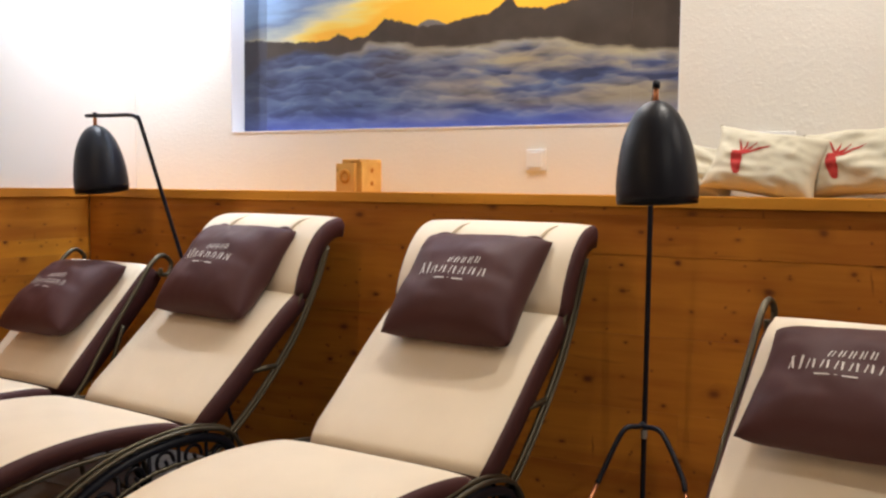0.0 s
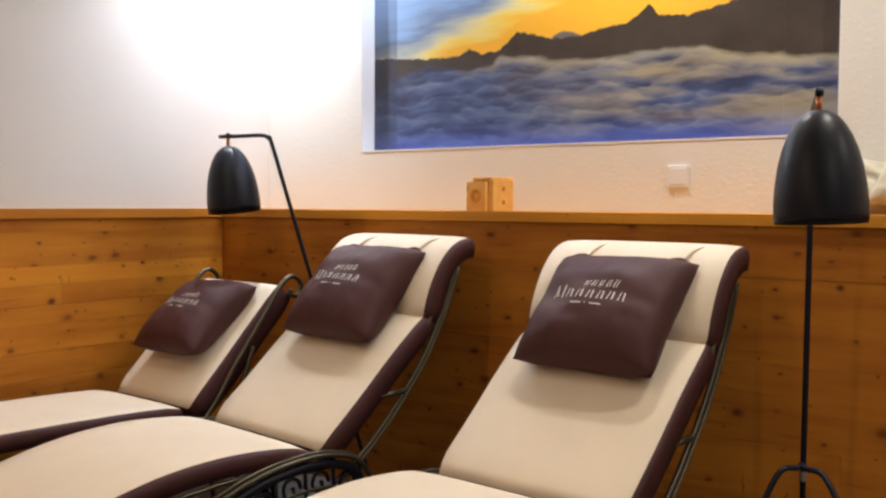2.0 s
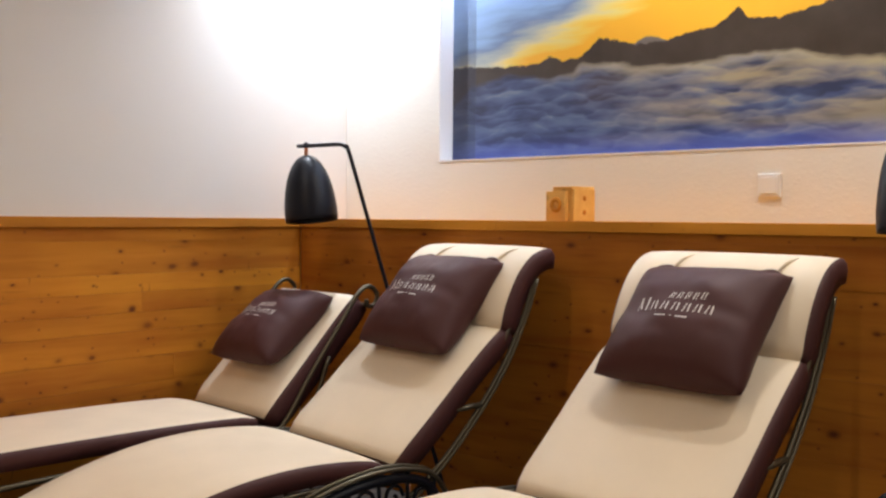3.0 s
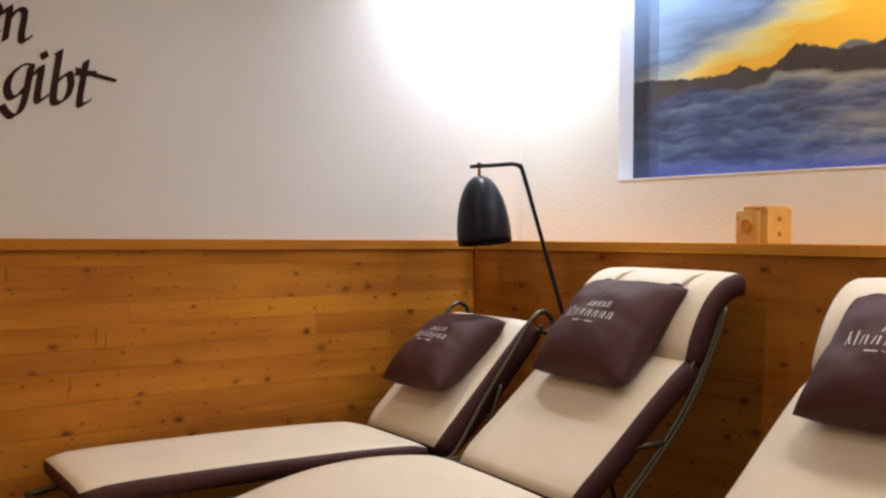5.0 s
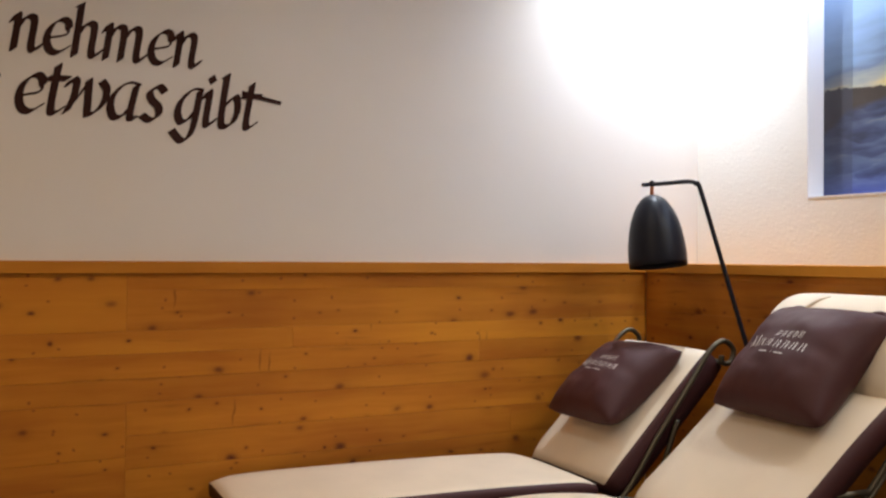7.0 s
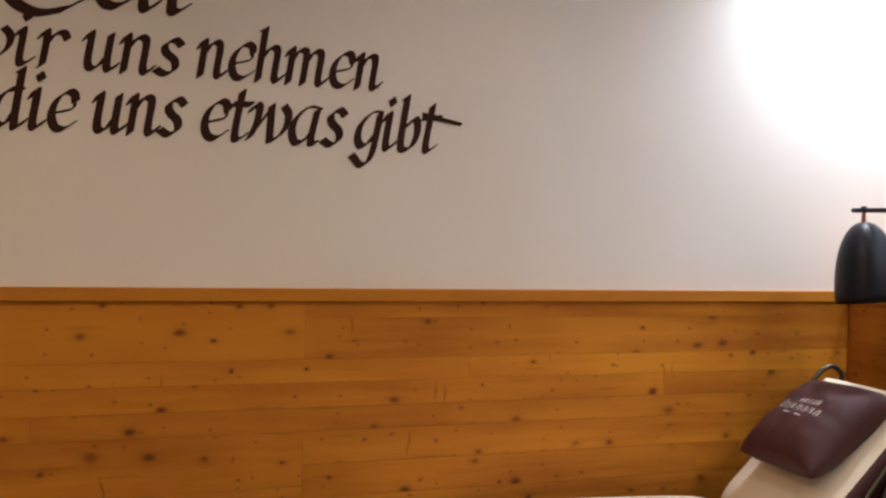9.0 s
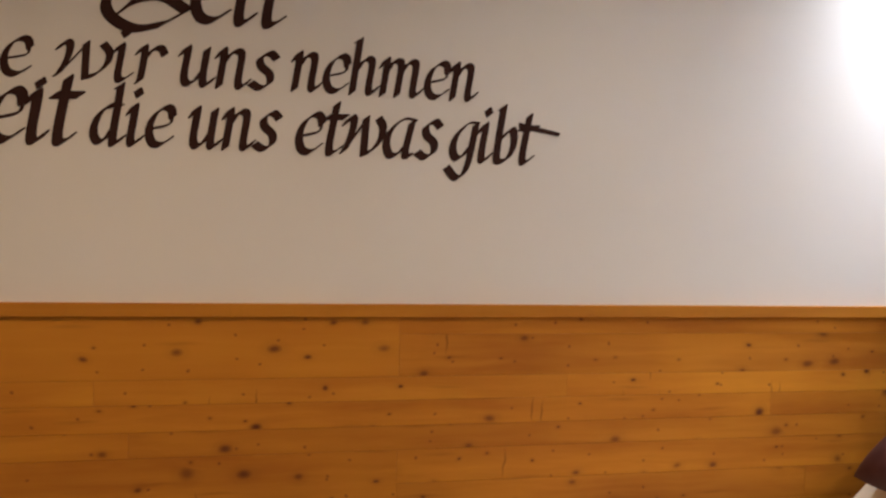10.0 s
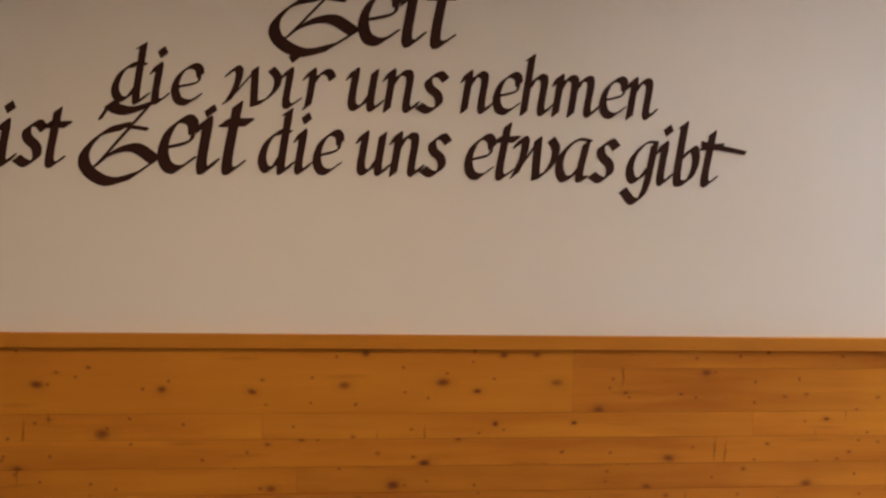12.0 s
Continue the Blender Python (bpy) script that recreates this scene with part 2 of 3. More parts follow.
def mural_material():
    """The printed panorama: evening sky, dark ridges, a sea of clouds. Object space, metres from its lower left corner."""
    n = Nodes("mural_print")
    tex = n.add("TexCoord").outputs["Object"]
    xyz = n.add("SeparateXYZ", Vector=tex).outputs
    u, z = n.math("DIVIDE", xyz[0], 2.095), xyz[2]

    ridge = [(0, 0.432), (0.05, 0.430), (0.144, 0.410), (0.233, 0.408), (0.255, 0.436), (0.29, 0.407), (0.332, 0.418), (0.373, 0.486), (0.406, 0.466), (0.452, 0.442), (0.509, 0.438), (0.551, 0.457), (0.611, 0.472), (0.639, 0.503), (0.656, 0.532), (0.676, 0.485), (0.73, 0.474), (0.776, 0.490), (0.815, 0.508), (0.87, 0.55), (0.95, 0.56), (1.0, 0.53)]
    far = [(0.42, 0.40), (0.455, 0.452), (0.475, 0.466), (0.50, 0.458), (0.54, 0.42)]
    cloudtop = [(0, 0.25), (0.05, 0.335), (0.144, 0.365), (0.262, 0.345), (0.312, 0.357), (0.335, 0.390), (0.426, 0.369), (0.49, 0.342), (0.612, 0.345), (0.691, 0.363), (0.757, 0.349), (0.809, 0.315), (0.88, 0.298), (1.0, 0.28)]
    jag = n.add("TexNoise", Vector=tex, Scale=26.0, Detail=5.0, Roughness=0.7).outputs[0]
    r = n.math("ADD", n.ramp(u, [(p, float(v)) for p, v in ridge]), n.math("MULTIPLY_ADD", jag, 0.044, -0.022))
    cjag = n.add("TexNoise", Vector=n.add("Mapping", Vector=tex, Scale=(3.5, 1, 9)).outputs[0], Scale=2.0, Detail=4.0).outputs[0]
    ct = n.math("ADD", n.ramp(u, [(p, float(v)) for p, v in cloudtop]), n.math("MULTIPLY_ADD", cjag, 0.06, -0.030))
    # sky
    streak = n.add("TexNoise", Vector=n.add("Mapping", Vector=tex, Rotation=(0, radians(9), 0), Scale=(1.3, 1, 7)).outputs[0], Scale=1.6, Detail=5.0).outputs[0]
    up = n.math("SUBTRACT", z, n.math("MULTIPLY_ADD", u, 0.50, 0.42))
    hue = n.math("ADD", n.math("ADD", n.math("MULTIPLY_ADD", up, 2.6, 0.17), n.math("MULTIPLY_ADD", u, -0.45, 0.20, True)), n.math("MULTIPLY_ADD", streak, 0.55, -0.27))
    veil = n.add("TexNoise", Vector=n.add("Mapping", Vector=tex, Rotation=(0, radians(14), 0), Scale=(2.2, 1, 13)).outputs[0], Scale=1.3, Detail=4.0).outputs[0]
    hue = n.math("ADD", hue, n.math("MULTIPLY_ADD", veil, 0.50, -0.22))
    sky = n.ramp(hue, [(0.0, (0.86, 0.44, 0.03)), (0.09, (0.85, 0.57, 0.09)), (0.18, (0.80, 0.64, 0.20)), (0.26, (0.66, 0.59, 0.34)), (0.36, (0.40, 0.43, 0.40)), (0.52, (0.17, 0.24, 0.38)), (0.68, (0.26, 0.40, 0.62)), (1.0, (0.36, 0.54, 0.84))])
    # ridges, paler towards their foot
    rock = n.add("TexNoise", Vector=tex, Scale=7.0, Detail=6.0).outputs[0]
    hill = n.mix(n.math("MULTIPLY_ADD", rock, 1.4, -0.4, True), (0.040, 0.028, 0.020), (0.085, 0.066, 0.054))
    # clouds
    def layers(freq, broad, small, amp, shift):
        """Rows of rounded billows: each brightens towards its upper edge and ends in the shade of the next."""
        w1 = n.add("TexNoise", Vector=n.add("Mapping", Vector=tex, Location=(shift, 0, shift), Scale=broad).outputs[0], Scale=1.0, Detail=2.0).outputs[0]
        w2 = n.add("TexNoise", Vector=n.add("Mapping", Vector=tex, Location=(0, 0, shift * 2), Scale=small).outputs[0], Scale=1.0, Detail=2.0, Roughness=0.5).outputs[0]
        phase = n.math("ADD", n.math("MULTIPLY", z, freq), n.math("ADD", n.math("MULTIPLY", w1, amp), n.math("MULTIPLY", w2, amp * 0.45)))
        return n.ramp(n.math("FRACT", phase), [(0.0, 0.12), (0.30, 0.18), (0.74, 0.78), (0.86, 1.0), (1.0, 0.14)])

    puff = n.add("TexNoise", Vector=n.add("Mapping", Vector=tex, Scale=(2.0, 1, 9)).outputs[0], Scale=2.2, Detail=3.5, Roughness=0.5).outputs[0]
    rolls = n.math("ADD", n.math("MULTIPLY", layers(11.0, (2.2, 1, 3.0), (5.5, 1, 11), 3.0, 1.7), 0.19), n.math("MULTIPLY", layers(19.0, (3.0, 1, 4.0), (8, 1, 18), 3.4, 5.3), 0.11))
    tone = n.math("ADD", n.math("MULTIPLY_ADD", puff, 0.85, 0.0), rolls)
    cl = n.ramp(tone, [(0.38, (0.032, 0.042, 0.095)), (0.53, (0.060, 0.086, 0.19)), (0.68, (0.105, 0.145, 0.26)), (0.90, (0.24, 0.27, 0.31))])
    band = n.add("TexNoise", Vector=n.add("Mapping", Vector=tex, Location=(3.1, 0, 0.4), Scale=(0.8, 1, 5.0)).outputs[0], Scale=1.8, Detail=4.0).outputs[0]
    gold = n.math("MULTIPLY", n.math("MULTIPLY_ADD", n.math("MULTIPLY_ADD", tone, 0.5, band), 4.0, -2.66, True), n.ramp(u, [(0.30, 0.0), (0.66, 0.62)]))
    gold = n.math("MULTIPLY", gold, n.ramp(z, [(0.0, 0.45), (0.2, 1.0)]))
    cl = n.mix(gold, cl, (0.50, 0.38, 0.14))
    rim = n.math("MULTIPLY", n.math("MULTIPLY_ADD", n.math("SUBTRACT", ct, z), -22.0, 1.0, True), n.ramp(u, [(0.22, 0.0), (0.34, 0.75)]))
    cl = n.mix(rim, cl, (0.46, 0.40, 0.26))
    shade = n.ramp(u, [(0.0, 0.75), (0.16, 0.0)])
    cl = n.mix(n.math("MULTIPLY", shade, n.ramp(z, [(0.12, 0.0), (0.36, 1.0)])), cl, (0.045, 0.035, 0.035))
    cl = n.mix(n.ramp(z, [(0.0, 0.75), (0.10, 0.0)]), cl, (0.06, 0.08, 0.34))
    fr = n.math("ADD", n.ramp(u, [(p, float(v)) for p, v in far]), n.math("MULTIPLY_ADD", jag, 0.02, -0.01))
    sky = n.mix(n.math("MULTIPLY_ADD", n.math("SUBTRACT", fr, z), 120.0, 0.5, True), sky, (0.16, 0.14, 0.13))
    picture = n.mix(n.math("MULTIPLY_ADD", n.math("SUBTRACT", r, z), 160.0, 0.5, True), sky, hill)
    picture = n.mix(n.math("MULTIPLY_ADD", n.math("SUBTRACT", ct, z), 45.0, 0.5, True), picture, cl)
    # darker in a narrow strip along the left edge
    picture = n.mix(n.math("MULTIPLY", n.math("LESS_THAN", xyz[0], 0.1347), 0.45), picture, (0.04, 0.05, 0.09))
    return n.set(Base_Color=picture, Roughness=0.35)


MURAL = mural_material()

# ---- mesh helpers ----


def mesh_of(name, bm, mats, smooth=False):
    me = bpy.data.meshes.new(name)
    bmesh.ops.recalc_face_normals(bm, faces=bm.faces)
    bm.to_mesh(me)
    bm.free()
    for mt in mats if isinstance(mats, (list, tuple)) else [mats]:
        me.materials.append(mt)
    if smooth:
        me.polygons.foreach_set("use_smooth", [True] * len(me.polygons))
    return me


def part(name, bm, mat, parent=None, label="", smooth=False):
    ob = new(name, mesh_of(name, bm, mat, smooth))
    ob.parent = parent
    return tagged(ob, label)


def thing(name, m, label, category, group=""):
    ob = new(name)
    ob.matrix_world = m
    return tagged(ob, label, category, group)


def box(x0, x1, y0, y1, z0, z1, bevel=0.0, bm=None):
    own = bmesh.new()
    bmesh.ops.create_cube(own, size=1, matrix=Matrix.Translation(((x0 + x1) / 2, (y0 + y1) / 2, (z0 + z1) / 2)) @ Matrix.Diagonal((x1 - x0, y1 - y0, z1 - z0, 1)))
    if bevel:
        bmesh.ops.bevel(own, geom=own.edges[:], offset=bevel, segments=2, affect="EDGES", profile=0.6)
    if bm is None:
        return own
    tmp = bpy.data.meshes.new("tmp")
    own.to_mesh(tmp)
    own.free()
    bm.from_mesh(tmp)
    bpy.data.meshes.remove(tmp)
    return bm


def smooth_line(points, steps=6):
    """A Catmull-Rom line through the points."""
    p = [Vector(q) for q in points]
    p = [2 * p[0] - p[1]] + p + [2 * p[-1] - p[-2]]
    out = []
    for a, b, c, d in zip(p, p[1:], p[2:], p[3:]):
        for k in range(steps):
            t = k / steps
            out.append(0.5 * (2 * b + (c - a) * t + (2 * a - 5 * b + 4 * c - d) * t * t + (3 * b - a - 3 * c + d) * t**3))
    return out + [p[-2]]


def tube(points, radius, sides=10, steps=6, bm=None, smooth=True):
    """A round rod along a smooth line, capped."""
    bm = bm or bmesh.new()
    line = smooth_line(points, steps) if smooth else [Vector(q) for q in points]
    ref, rings = None, []
    for i, q in enumerate(line):
        d = (line[min(i + 1, len(line) - 1)] - line[max(i - 1, 0)]).normalized()
        if ref is None:
            ref = d.orthogonal().normalized()
        ref = (ref - d * ref.dot(d)).normalized()
        side = d.cross(ref)
        r = radius(i / (len(line) - 1)) if callable(radius) else radius
        rings.append([bm.verts.new(q + (ref * math.cos(a) + side * math.sin(a)) * r) for a in [2 * math.pi * k / sides for k in range(sides)]])
    for a, b in zip(rings, rings[1:]):
        for k in range(sides):
            bm.faces.new((a[k], a[(k + 1) % sides], b[(k + 1) % sides], b[k]))
    bm.faces.new(rings[0])
    bm.faces.new(rings[-1])
    return bm


def lathe(profile, sides=40, m=Matrix()):
    """Turns (radius, height) pairs round z."""
    bm = bmesh.new()
    rings = [[bm.verts.new(m @ Vector((r * math.cos(2 * math.pi * k / sides), r * math.sin(2 * math.pi * k / sides), h))) for k in range(sides)] for r, h in profile]
    for a, b in zip(rings, rings[1:]):
        for k in range(sides):
            bm.faces.new((a[k], a[(k + 1) % sides], b[(k + 1) % sides], b[k]))
    return bm


def pad(profile, width, thick, puff=0.004, round_ends=True):
    """An upholstered pad along a (s, z) line of its top: cream top (slot 0), brown sides and back (slot 1)."""
    bm = bmesh.new()
    line = smooth_line([(0, s, z) for s, z in profile], 5)
    rings, kinds = [], []
    n = len(line)
    for i, q in enumerate(line):
        d = (line[min(i + 1, n - 1)] - line[max(i - 1, 0)]).normalized()
        up = Vector((0, -d.z, d.y))
        if up.z < 0 and abs(d.z) < 0.9:
            up = -up
        end = min(i, n - 1 - i)
        drop = (0.012, 0.004, 0.0)[min(end, 2)] if round_ends else 0
        pull = (0.010, 0.003, 0.0)[min(end, 2)] if round_ends else 0
        w = width / 2 - pull
        sec = [(-w, -thick), (-w - 0.003, -thick * 0.5), (-w, -0.012), (-w + 0.011, -0.001)]
        top = [(-w + (k / 8) * 2 * w, puff * (1 - (2 * k / 8 - 1) ** 4)) for k in range(1, 8)]
        sec = sec + top + [(-a, b) for a, b in reversed(sec)]
        rings.append([bm.verts.new(q + Vector((a, 0, 0)) + up * (b - (drop if b > -thick * 0.4 else -drop * 0.3))) for a, b in sec])
    m = len(rings[0])
    for a, b in zip(rings, rings[1:]):
        for k in range(m):
            f = bm.faces.new((a[k], a[(k + 1) % m], b[(k + 1) % m], b[k]))
            f.material_index = 0 if 3 <= k <= m - 5 else 1
    for r in (rings[0], rings[-1]):
        bm.faces.new(r).material_index = 1
    return bm


def bulge(u, v, t, seed, wrinkle, sgn):
    """Depth of a stuffed cushion at (u, v) in -1..1, with broad folds."""
    f = max(0.0, (1 - abs(u) ** 3.0) * (1 - abs(v) ** 3.0)) ** 0.55
    fold = noise.noise(Vector((u * 1.5 + seed * 7, v * 2.0 + u * 0.6, sgn + seed))) + 0.45 * noise.noise(Vector((u * 2.0 + v * 3.0 + seed, v * 3.4 - u * 1.2, seed * 3.0))) + 0.32 * noise.noise(Vector((u * 7.0 + v * 3.0, v * 3.0 - u * 5.0 + seed, sgn * 2.0)))
    return sgn * t / 2 * f + wrinkle * fold * f


def pillow(w, h, t, grid=20, seed=1, wrinkle=0.006, hollow=0.05, blunt=0.045, waist=None):
    """A stuffed cushion in its own xz plane, fat along y, with pinched corners."""
    bm = bmesh.new()
    sides = []
    for sgn in (-1, 1):
        rows = []
        for j in range(grid + 1):
            row = []
            for i in range(grid + 1):
                u, v = 2 * i / grid - 1, 2 * j / grid - 1
                corner = blunt * (u * v) ** 6
                px = 1 - (waist or hollow) * (1 - v * v) * u * u - corner
                pz = 1 - hollow * (1 - u * u) * v * v - corner
                if sgn == 1 and (i in (0, grid) or j in (0, grid)):
                    row.append(sides[0][j][i])
                    continue
                row.append(bm.verts.new((u * w / 2 * px, bulge(u, v, t, seed, wrinkle, sgn), v * h / 2 * pz)))
            rows.append(row)
        sides.append(rows)
        for j in range(grid):
            for i in range(grid):
                bm.faces.new((rows[j][i], rows[j][i + 1], rows[j + 1][i + 1], rows[j + 1][i]))
    return bm


# ---- structure ----
X1, Y0 = 6.4, -5.6           # far walls behind the camera
WALL_Y, MURAL_Y = 0.31, 0.402
NX0, NX1, NZ0, NZ1 = 0.595, 2.697, 1.303, 2.30
RAIL_Z, CAP_Z = 1.0, 1.04


def structure(name, bm, mat, label, smooth=False):
    return tagged(part(name, bm, mat, None, label, smooth), label, kind="structure")


structure("floor", box(-0.2, X1, Y0, 0.6, FLOOR - 0.12, FLOOR - 0.008), GREY_TILE, "grey stone tile floor under the loungers")
structure("ceiling", box(-0.2, X1, Y0, 0.6, CEIL, CEIL + 0.1), CEILING_PAINT, "plain white painted ceiling")
wall_left = structure("wall_left", box(-0.2, -0.012, Y0, WALL_Y, FLOOR, CEIL), PLASTER_S, "smooth off-white plaster wall above pine panelling")
structure("wall_right", box(X1, X1 + 0.15, Y0, 0.6, FLOOR, CEIL), PLASTER_S, "plain off-white plaster wall")
structure("wall_rear", box(-0.2, X1, Y0 - 0.15, Y0, FLOOR, CEIL), PLASTER_S, "plain off-white plaster wall")

bm = box(-0.2, NX0, WALL_Y, WALL_Y + 0.25, FLOOR, CEIL)
box(NX1, X1, WALL_Y, WALL_Y + 0.25, FLOOR, CEIL, bm=bm)
box(NX0, NX1, WALL_Y, WALL_Y + 0.25, FLOOR, NZ0, bm=bm)
box(NX0, NX1, WALL_Y, WALL_Y + 0.25, NZ1, CEIL, bm=bm)
wall_back = structure("wall_back", bm, PLASTER_R, "rough-textured white plaster wall with a recessed picture niche")

bm = box(NX0, NX0 + 0.004, WALL_Y + 0.002, MURAL_Y, NZ0, NZ1)
box(NX1 - 0.004, NX1, WALL_Y + 0.002, MURAL_Y, NZ0, NZ1, bm=bm)
# sill edge made 3 mm proud to imitate the lit line below the mural
box(NX0 + 0.004, NX1 - 0.004, WALL_Y - 0.003, MURAL_Y, NZ0 + 0.0005, NZ0 + 0.0075, bm=bm)
box(NX0 + 0.004, NX1 - 0.004, WALL_Y + 0.002, MURAL_Y, NZ1 - 0.004, NZ1, bm=bm)
structure("trim", bm, WHITE_REVEAL, "smooth white reveal lining of the picture niche")

mural = thing("mural", Matrix.Translation((NX0 + 0.004, MURAL_Y + 0.0005, NZ0 + 0.004)), "panoramic mountain mural of sunset over a sea of clouds", "mural")
MURAL_W = NX1 - NX0 - 0.008
for x0, x1, label in ((0.0, 0.1345, "darker strip along the left edge"), (0.1350, MURAL_W - 0.2065, ""), (MURAL_W - 0.2060, MURAL_W, "")):
    part("print_panel", box(x0, x1, 0, 0.01, 0, NZ1 - NZ0 - 0.008), MURAL, mural, label)

# assumed fixtures with glowing lenses at every lamp point, fill lamps too, none in view
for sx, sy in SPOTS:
    t = thing("unseen_ceiling_spot", Matrix.Translation((sx, sy, CEIL)), "assumed small round recessed steel ceiling spotlight out of view", "ceiling light", "ceiling spots")
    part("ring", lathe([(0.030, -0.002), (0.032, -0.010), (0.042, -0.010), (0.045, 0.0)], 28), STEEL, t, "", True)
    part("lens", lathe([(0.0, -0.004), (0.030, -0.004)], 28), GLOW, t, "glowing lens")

# panelling backs and caps
core_l = structure("panelling_left", box(-0.011, -0.006, Y0, 0.0, FLOOR, RAIL_Z), PINE_L, "knotty golden pine panelling of wide horizontal boards")
core_b = structure("panelling_back", box(-0.006, X1, 0.006, 0.02, FLOOR, RAIL_Z), PINE_B, "knotty golden pine panelling of wide horizontal boards")
bm = box(-0.012, 0.014, Y0, -0.014, RAIL_Z, CAP_Z, 0.002)
structure("baseboard_cap_left", bm, PINE_CAP_L, "flat pine cap rail along the top of the panelling")
bm = box(-0.012, X1, -0.014, WALL_Y, RAIL_Z, CAP_Z, 0.003)
structure("ledge_back", bm, PINE_CAP_B, "deep pine ledge on top of the panelling")


# ---- loungers ----
def logo_bars():
    """The printed mark on a headrest cushion as plain cream bars in three rows; yields (x, z, w, h, lean)."""
    for i in range(5):
        yield -0.034 + 0.023 * i, 0.042, 0.0036, 0.022, 0.20
        yield -0.025 + 0.023 * i, 0.042, 0.0026, 0.022, 0.20
    yield -0.114, 0.0, 0.0024, 0.040, 0.15
    yield -0.105, 0.004, 0.0048, 0.034, -0.25
    yield -0.089, 0.0, 0.0050, 0.040, 0.0
    for i in range(6):
        yield -0.072 + 0.0315 * i, 0.0, 0.0030, 0.028, 0.10
        yield -0.057 + 0.0315 * i, 0.0, 0.0044, 0.028, -0.10
    yield -0.048, -0.020, 0.034, 0.0038, 0.0
    yield -0.004, -0.018, 0.006, 0.002, 0.0
    yield 0.012, -0.020, 0.034, 0.0038, 0.0


def head_cushion(m, group, w, h):
    """A brown cushion with a printed mark; x across, z up its face, y into the lounger."""
    t = thing("headrest_cushion", m, "dark brown leatherette cushion with cream print strapped to lounger", "cushion", group)
    body = part("cushion_body", pillow(w, h, 0.18, 32, 3, 0.009, 0.045, 0.042, 0.11), BROWN, t, "", True)
    for x, z, bw, bh, lean in logo_bars():
        bm = bmesh.new()
        vs = []
        for a, b in ((x, z), (x + bw, z), (x + bw + lean * bh, z + bh), (x + lean * bh, z + bh)):
            b -= 0.024
            vs.append(bm.verts.new((a, bulge(a / (w * 0.483), b / (h * 0.486), 0.18, 3, 0.009, -1) - 0.0025, b)))
        bm.faces.new(vs)
        part("printed_bar", bm, PRINT, body, "cream printed bar")
    return t


def legs_arch(parent, x):
    """An ornate side arch below the hinge: paired rods, a dark band and scrolls in it, standing on the floor."""
    def arch(r, dx=0.0):
        return [(x + dx, -0.66 + r * 0.4, 0.0), (x + dx, -0.55 + r, 0.16 - r), (x + dx, -0.42 + r * 0.8, 0.268 - r), (x + dx, -0.26 + r * 0.4, 0.338 - r), (x + dx, -0.09, 0.368 - r), (x + dx, 0.05, 0.362 - r), (x + dx, 0.16 - r * 0.5, 0.315 - r), (x + dx, 0.25 - r, 0.16 - r), (x + dx, 0.29 - r * 0.4, 0.0)]

    sub = part("side_arch", tube(arch(0.0, -0.007), 0.007), IRON, parent, "", True)
    part("outer_rod", tube(arch(0.006, 0.010), 0.007), IRON, sub, "", True)
    part("inner_rod", tube(arch(0.10), 0.007), IRON, sub, "", True)
    part("band", tube(arch(0.034), 0.014, 8), BLACK, sub, "black iron band", True)
    for k in range(6):
        s = -0.40 + 0.10 * k
        z = 0.330 - 1.15 * (s + 0.05) ** 2
        pts = [(x, s + 0.036 * (1 - a / 9) * math.cos(a), z - 0.045 + 0.040 * (1 - a / 9) * math.sin(a)) for a in [j * 0.7 for j in range(11)]]
        part("scroll", tube(pts, 0.006, 6, 3), BLACK, sub, "", True)
        part("spoke", tube([(x, s + 0.05, z + 0.02), (x, s + 0.055, z - 0.10)], 0.006, 6, 1), BLACK, sub, "", True)
    return sub


HALF, LOW_HALF = 0.30, 0.272


